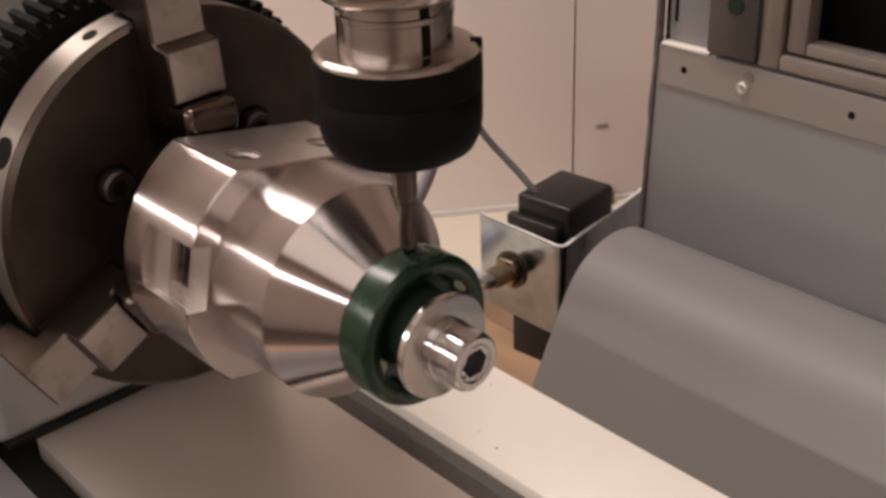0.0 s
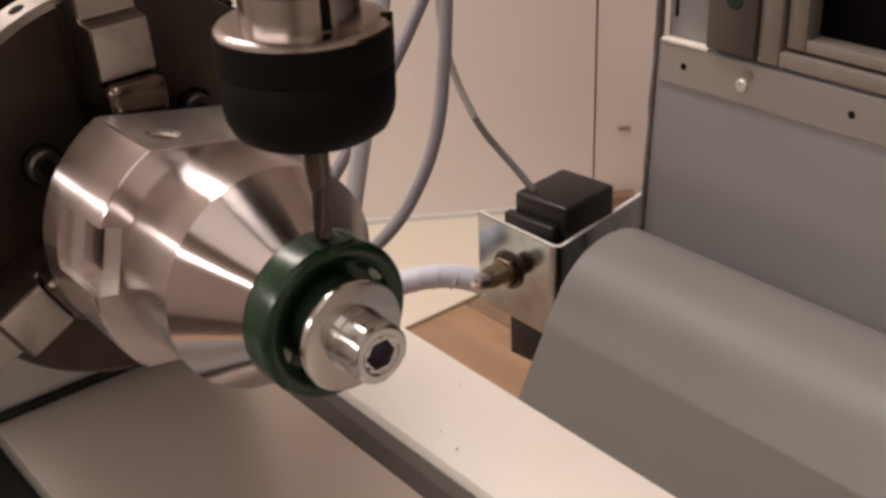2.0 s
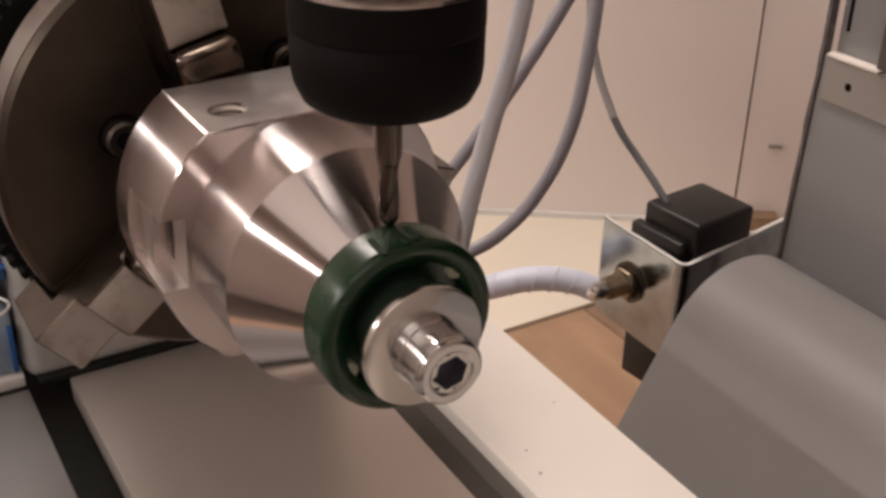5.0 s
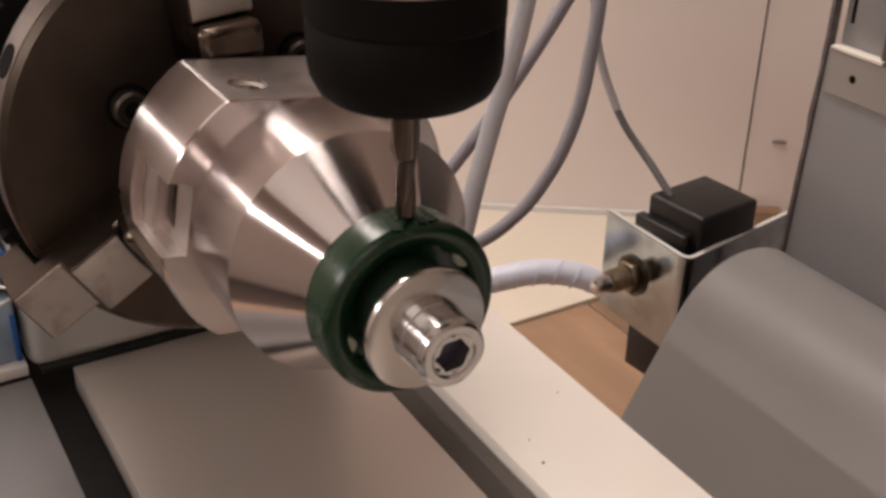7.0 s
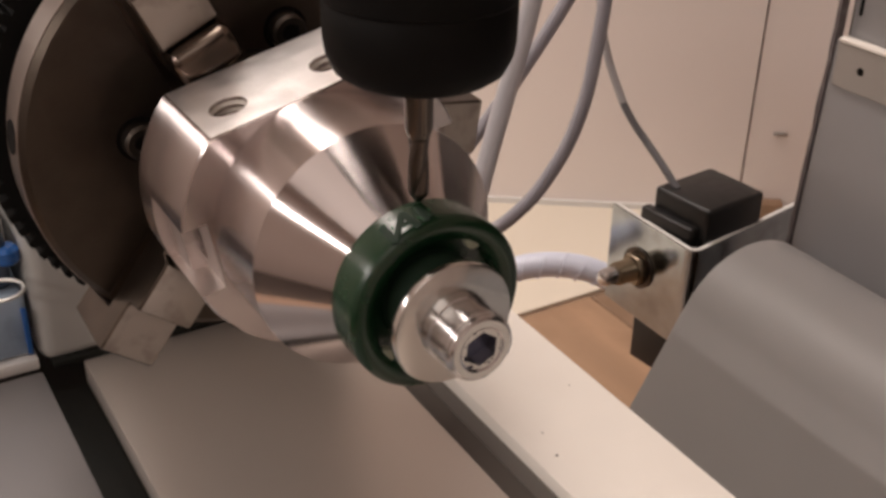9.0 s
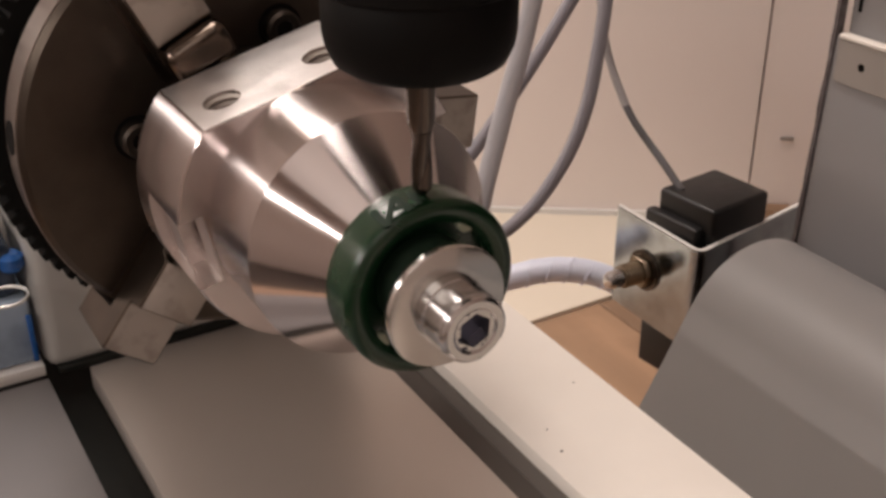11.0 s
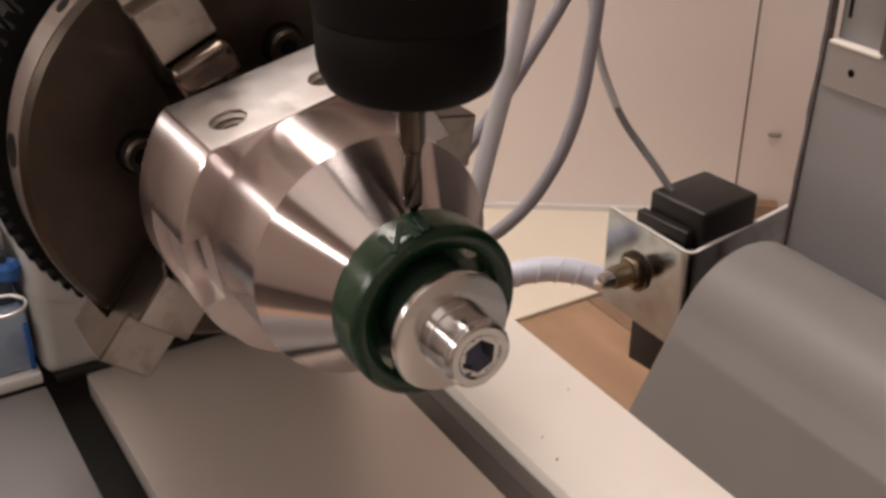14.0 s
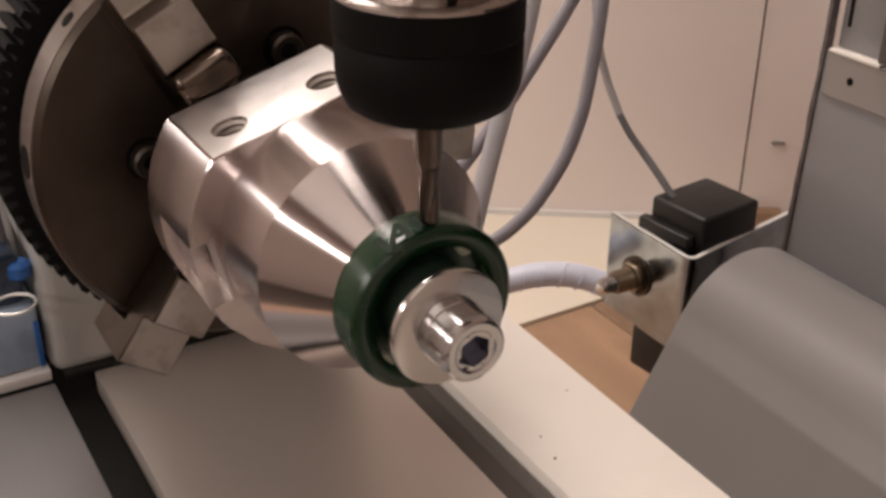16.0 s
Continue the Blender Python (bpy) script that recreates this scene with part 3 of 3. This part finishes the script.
def washer():
    w = tagged(obj("washer", lathe([(-0.0118, 0.0045), (-0.0118, 0.0125), (-0.0115, 0.0128), (-0.0101, 0.0128), (-0.0099, 0.0127), (-0.0097, 0.0124), (-0.0097, 0.0045)], "X", 96, True), ZINC_BRIGHT), "wide zinc-plated flat washer under the bolt head", "washer")
    w.matrix_basis = pose(0, 0, AXIS_Z)
    return w


def bolt():
    b = thing("socket_bolt", pose(0, 0, AXIS_Z), "shiny zinc-plated socket head cap bolt", "bolt")
    hx = [(0.0036 * math.cos(radians(60 * i + 12)), 0.0036 * math.sin(radians(60 * i + 12))) for i in range(6)]
    head = obj("head", lathe([(-0.0097, 0.0068), (-0.0062, 0.0070), (-0.0014, 0.0070), (-0.0011, 0.00685), (-0.0007, 0.0069), (-0.0002, 0.0067), (0.0002, 0.0061), (0.0002, 0.0048), (-0.0001, 0.0042), (-0.0001, 0.0001)], "X", 128), ZINC)
    carve(head, [prism(hx, -0.005, 0.004, "X")], 14)
    head.data.materials.append(ZINC_FLAT)
    for p in head.data.polygons:
        if abs(p.normal.x) > 0.9:
            p.material_index = 1
    head.parent = b
    part("collar", lathe([(-0.0096, 0.0066), (-0.0096, 0.0073), (-0.0072, 0.0073), (-0.0069, 0.0066)], "X", 72, True), ZINC, b, "spring collar under the head")
    for i in range(9):
        a, r = random.uniform(0, 360), random.uniform(0.0033, 0.0041)
        k = random.uniform(0.0003, 0.0007)
        part("dent", moved(box(-0.0004, 0.0004, -k, k, -k * 0.5, k * 0.5, 0.0002), pose(-0.0003, 0, 0, a) @ pose(0, 0, r, random.uniform(-40, 40), random.uniform(-30, 30), 0)), SOCKET if i % 2 else ZINC, head, "chewed edge of the socket")
    part("socket_floor", prism([(y * 0.99, z * 0.99) for y, z in hx], -0.0051, -0.0030, "X"), SOCKET, head, "dark hexagonal socket")
    return b


# ---- spindle with collet nut and cutter ----
def spindle():
    s = thing("milling_spindle", pose(-0.02, 0, 0.129), "vertical milling spindle with a black collet nut", "spindle")
    z = 0.0265
    part("collet_nut", lathe([(z, 0.004), (z, 0.0138), (z + 0.0012, 0.0155), (z + 0.0040, 0.0168), (z + 0.0065, 0.0172), (z + 0.0130, 0.0173), (z + 0.0134, 0.01705), (z + 0.0140, 0.01705), (z + 0.0144, 0.0174), (z + 0.0208, 0.0174), (z + 0.0212, 0.0170)], "Z", 96), NUT_BLACK, s, "black collet nut")
    part("nut_collar", lathe([(z + 0.0208, 0.0168), (z + 0.0211, 0.0173), (z + 0.0217, 0.0172), (z + 0.0224, 0.0164), (z + 0.0226, 0.0158), (z + 0.0226, 0.0112)], "Z", 96), CHROME, s, "polished chamfered collar")
    part("wrench_slot", moved(box(-0.0013, 0.0013, 0.0150, 0.01740, z + 0.0206, z + 0.0228, 0.0002), pose(0, 0, 0, 0, 0, -39)), NUT_BLACK, s, "dark wrench slot")
    part("nose", lathe([(z + 0.0225, 0.0117), (z + 0.0290, 0.0117), (z + 0.0293, 0.0120), (z + 0.0303, 0.0120), (z + 0.0306, 0.0115), (z + 0.0336, 0.0115)], "Z", 96), CHROME, s, "polished spindle nose")
    for a in (20, 140, 260):
        part("key_slot", moved(box(-0.0010, 0.0010, 0.0110, 0.01195, z + 0.0228, z + 0.033, 0.0002), pose(0, 0, 0, 0, 0, a)), NUT_BLACK, s, "dark key slot in the nose")
    part("shoulder", lathe([(z + 0.0333, 0.0113), (z + 0.0334, 0.0146), (z + 0.0342, 0.0156), (z + 0.0352, 0.0161), (z + 0.0364, 0.0163), (z + 0.0440, 0.0163), (z + 0.0444, 0.0159), (z + 0.0452, 0.0159), (z + 0.0456, 0.0164), (z + 0.060, 0.0168), (z + 0.062, 0.0160), (z + 0.062, 0.0260), (z + 0.24, 0.0260)], "Z", 96), CHROME, s, "stepped polished spindle shoulder")
    return s


def cutter():
    c = thing("engraving_cutter", pose(-0.02, 0, 0.129), "slim grey carbide engraving cutter in the collet", "milling cutter")
    part("shank", lathe([(0.0130, 0.0018), (0.0155, 0.0027), (0.0345, 0.0028)], "Z", 40), CARBIDE, c, "round shank")
    # two-flute twisted blade
    bm = bmesh.new()
    rows = []
    for i in range(41):
        u = i / 40
        zz, r = 0.0135 * u, 0.0003 + 0.0019 * min(1.0, u / 0.16) * (0.9 + 0.1 * u)
        row = []
        for k in range(20):
            a = math.pi * 2 * k / 20
            d = r * (0.72 + 0.28 * abs(math.cos(a)) ** 0.7)
            row.append(bm.verts.new((d * math.cos(a + 3.2 * u), d * math.sin(a + 3.2 * u), zz)))
        rows.append(row)
    for p, q in zip(rows, rows[1:]):
        for k in range(20):
            bm.faces.new((p[k], p[(k + 1) % 20], q[(k + 1) % 20], q[k]))
    bm.faces.new(rows[0])
    bm.faces.new(rows[-1])
    part("blade", bm, CARBIDE, c, "twisted two-flute blade")
    return c


# ---- sensor on its bracket ----
def sensor():
    br = thing("sensor_bracket", pose(0, 0, 0), "bent zinc-plated sheet bracket bolted to the column", "bracket")
    # angle seen from above: one leg across, one leg back to the column, rounded at the bend
    t = 0.0022
    lean = Vector((-0.180, 0.984)).normalized()
    far = Vector((-0.1995, 0.2575)) + lean * 0.098
    outer = [(-0.2605, 0.2500), (-0.2055, 0.2500)]
    for i in range(8):
        a = radians(-90 + i * 100 / 7)
        outer.append((-0.2045 + 0.0050 * math.cos(a), 0.2550 + 0.0050 * math.sin(a)))
    outer += [(far.x, far.y)]
    inner = [(far.x - t, far.y - 0.0004)]
    for i in range(8):
        a = radians(10 - i * 100 / 7)
        inner.append((-0.2045 + 0.0028 * math.cos(a), 0.2550 + 0.0028 * math.sin(a)))
    inner += [(-0.2605, 0.2500 + t)]
    part("plate", prism(outer + inner, -0.0875, -0.0325, "Z", 0.0003), ZINC_SHEET, br, "bent zinc-plated plate")
    part("cut_edge", prism(outer + inner, -0.0324, -0.0320, "Z"), WHITE_EDGE, br, "bright cut edge of the plate")
    s = thing("limit_switch", pose(-0.2235, 0.2793, 0, 0, 0, 6), "black plastic limit switch box with a stepped top", "switch")
    part("body", box(-0.0178, 0.0178, -0.0200, 0.0205, -0.1045, -0.0155, 0.0022, 3), PLASTIC, s, "black plastic body")
    part("lower_body", box(-0.0168, 0.0130, -0.0262, -0.0195, -0.1130, -0.0885, 0.0015, 3), PLASTIC, s, "lower black housing")
    step = part("step", box(-0.0205, 0.0130, -0.0258, -0.0195, -0.060, -0.0258, 0.0015, 3), PLASTIC, s, "lower front step")
    p = thing("brass_probe", pose(-0.2360, 0.2500, -0.0585), "threaded brass probe with lock nut through the bracket", "probe")
    turn = pose(0, 0, 0, 0, 0, -90)
    hexa = [(0.0090 * math.cos(radians(60 * i)), 0.0090 * math.sin(radians(60 * i))) for i in range(6)]
    part("lock_nut", moved(prism(hexa, 0.0004, 0.0052, "X", 0.0006), turn), BRASS, p, "hexagonal lock nut")
    part("washer", moved(lathe([(0.0, 0.0108), (0.0012, 0.0108)], "X", 40), turn), STEEL_BLACK, p, "flat washer")
    prof = [(0.0, 0.0060)]
    for i in range(9):
        prof += [(0.0052 + i * 0.0011, 0.0061), (0.00575 + i * 0.0011, 0.0055)]
    prof += [(0.0155, 0.0054), (0.0160, 0.0046)]
    part("thread", moved(lathe(prof, "X", 40), turn), BRASS, p, "threaded barrel")
    part("tip", moved(lathe([(0.0155, 0.0045), (0.0215, 0.0045), (0.0240, 0.0036), (0.0250, 0.0018)], "X", 32), turn), ZINC, p, "bright metal tip")


# ---- headstock and things beside it ----
def headstock():
    h = thing("headstock", pose(0, 0, 0), "pale grey cast headstock behind the chuck", "headstock")
    part("housing", box(-0.34, -0.2005, -0.0465, 0.075, 0.0003, 0.205, 0.006, 4), HOUSING, h, "rounded pale grey casting")
    part("gasket", box(-0.205, -0.1985, -0.043, 0.072, 0.0002, 0.0028, 0.0005), SLOT, h, "dark joint under the casting")
    k = thing("blue_container", pose(0, 0, 0), "glossy blue and grey box with a wire loop beside the headstock", "container")
    part("body", box(-0.30, -0.2035, -0.13, -0.0478, 0.0050, 0.0300, 0.002, 3), BLUE_GREY, k, "blue-grey glossy body")
    part("edge", box(-0.302, -0.2005, -0.14, -0.0472, 0.0003, 0.0048, 0.0008), WHITE_EDGE, k, "white base edge")
    part("lid", box(-0.29, -0.2060, -0.12, -0.0500, 0.0302, 0.0500, 0.003, 3), BLUE_DARK, k, "dark blue glossy lid")
    part("knob", moved(lathe([(0.0, 0.0030), (0.0012, 0.0042), (0.0050, 0.0042), (0.0066, 0.0026)], "Z", 24), pose(-0.2075, -0.0505, 0.0395)), BLUE, k, "bright blue knob")
    part("clasp", box(-0.2034, -0.2018, -0.0500, -0.0482, 0.0060, 0.0240, 0.0004), BLUE, k, "blue plastic clasp")
    ring = [(-0.1955 + 0.0068 * math.sin(2 * math.pi * i / 24), -0.0555 + 0.0068 * math.cos(2 * math.pi * i / 24), 0.0365) for i in range(24)]
    lp = tube("wire_loop", ring + ring[:1], 0.0006, ZINC_FLAT, "bent bright wire loop", "")
    lp.parent = k
    tube("clear_tube", [(-0.222, -0.0492, 0.036), (-0.222, -0.0502, 0.055), (-0.222, -0.0512, 0.075), (-0.223, -0.0520, 0.11)], 0.0016, WHITE_EDGE, "pale thin tube rising beside the headstock", "tube")
    tube("dark_tube", [(-0.216, -0.0515, 0.036), (-0.217, -0.0527, 0.055), (-0.219, -0.0540, 0.075), (-0.222, -0.0560, 0.11)], 0.0014, CABLE_DARK, "thin dark tube rising beside the headstock", "tube")
    tube("coiled_hose", [(-0.340, 0.001, 0.107), (-0.338, -0.010, 0.094), (-0.336, -0.018, 0.082), (-0.333, -0.027, 0.067), (-0.328, -0.033, 0.052)], 0.0060, PALE_BLUE, "pale blue hose curving behind the toothed ring", "hose")


# ---- hoses and cables ----
def hoses():
    tagged(tube("air_hose", [(-0.277, 0.228, 0.190), (-0.270, 0.212, 0.142), (-0.264, 0.198, 0.098), (-0.260, 0.189, 0.070), (-0.254, 0.173, 0.032), (-0.245, 0.156, -0.006), (-0.238, 0.146, -0.034), (-0.235, 0.142, -0.10)], 0.0045, HOSE, "pale grey plastic hose hanging before the wall", "hose"), group="air hoses")
    tagged(tube("air_hose", [(-0.319, 0.324, 0.160), (-0.323, 0.300, 0.116), (-0.327, 0.276, 0.075), (-0.331, 0.253, 0.037), (-0.334, 0.218, -0.009), (-0.335, 0.195, -0.034), (-0.335, 0.167, -0.062)], 0.0038, HOSE_DARK, "grey plastic hose slanting behind the arbor", "hose"), group="air hoses")
    tagged(tube("air_hose", [(-0.304, 0.279, 0.170), (-0.298, 0.270, 0.127), (-0.291, 0.2595, 0.085), (-0.284, 0.2498, 0.0457), (-0.278, 0.2368, 0.0094), (-0.277, 0.2207, -0.0168), (-0.278, 0.2035, -0.0339), (-0.283, 0.1842, -0.0460), (-0.292, 0.163, -0.0520)], 0.0036, HOSE_DARK, "grey plastic hose curving down behind the arbor", "hose"), group="air hoses")
    wrap = [(-0.321, 0.180, -0.094), (-0.312, 0.200, -0.089), (-0.305, 0.214, -0.086), (-0.297, 0.229, -0.082), (-0.288, 0.243, -0.081), (-0.276, 0.256, -0.083), (-0.259, 0.269, -0.091)]
    sp = tube("wrapped_hose", wrap, 0.0070, SPIRAL, "white spiral-wrapped hose bundle running to the probe", "hose")
    # the turns of the wrap stand a little proud
    pts = []
    for i in range(len(wrap) - 1):
        a, b = Vector(wrap[i]), Vector(wrap[i + 1])
        for k in range(24):
            u = (i * 24 + k) / 24.0
            q = a.lerp(b, k / 24)
            d = (b - a).normalized()
            e1 = d.cross(Vector((0, 0, 1))).normalized()
            e2 = e1.cross(d)
            w = u * 2 * math.pi * 1.55
            pts.append(q + e1 * 0.0069 * math.cos(w) + e2 * 0.0069 * math.sin(w))
    ridge = tube("wrap_edge", pts, 0.0005, SPIRAL, "", "", 2)
    ridge.parent = sp
    cable = tube("switch_cable", [(-0.319, 0.272, 0.170), (-0.316, 0.271, 0.14), (-0.312, 0.269, 0.11), (-0.308, 0.267, 0.080), (-0.302, 0.265, 0.053), (-0.293, 0.265, 0.032), (-0.278, 0.265, 0.013)], 0.0021, CABLE, "thin grey cable leading down to the limit switch", "cable")
    low = tube("printed_sheath", [(-0.278, 0.265, 0.013), (-0.270, 0.2655, 0.006), (-0.261, 0.267, -0.001), (-0.247, 0.2665, -0.008), (-0.232, 0.266, -0.0165)], 0.00195, CABLE_DARK, "dark printed lower sheath", "")
    low.parent = cable


structure()
machine_bed()
cover()
column()
CHUCK = chuck()
ARBOR = arbor()
RING = green_ring()
WASHER = washer()
BOLT = bolt()
SPINDLE = spindle()
CUTTER = cutter()
sensor()
headstock()
hoses()

# turn of the rotary axis: seconds, degrees
TURN = [(0, -10.2), (0.5, -10.0), (1, -9.8), (1.5, -10.3), (2, -10.3), (2.5, -10.3), (3, -8.8), (3.5, -4.6), (4, 1.6), (6.5, -2.0), (7, -6.8), (7.5, -7.2), (8, 5.2), (8.5, 12.2), (9, 14.2), (11.5, 14.5), (12, 16.4), (12.5, 12.0), (13, 13.7), (13.5, 10.7), (14, 12.9), (14.5, 16.8), (15, 13.2), (15.5, 16.0), (16, 15.9)]
# cutter tip: seconds, along the axis, height
TOOL = [(0, -0.0206, 0.1295), (0.5, -0.0170, 0.1295), (1, -0.0168, 0.1345), (1.5, -0.0165, 0.1295), (2, -0.0180, 0.1295), (2.5, -0.0235, 0.1300), (3, -0.0205, 0.1290), (3.5, -0.0222, 0.1292), (4, -0.0244, 0.1293), (6.5, -0.0216, 0.1295), (7, -0.0186, 0.1290), (7.5, -0.0183, 0.1345), (8, -0.0222, 0.1335), (8.5, -0.0243, 0.1335), (9, -0.0240, 0.1297), (11.5, -0.0190, 0.1295), (12, -0.0192, 0.1292), (12.5, -0.0192, 0.1288), (13, -0.0200, 0.1292), (13.5, -0.0246, 0.1293), (14, -0.0250, 0.1293), (14.5, -0.0240, 0.1293), (15, -0.0212, 0.1293), (15.5, -0.0180, 0.1290), (16, -0.0180, 0.1288)]
TOOL_Y = 0.0


def motions():
    for ob, sag in ((CHUCK, 0.0), (ARBOR, 0.0), (RING, 0.0), (WASHER, 0.0012), (BOLT, 0.0012)):
        walk(ob, [(t, pose(0, 0, AXIS_Z - sag, a)) for t, a in TURN])
    for ob in (SPINDLE, CUTTER):
        walk(ob, [(t, pose(x, TOOL_Y, z)) for t, x, z in TOOL])


motions()
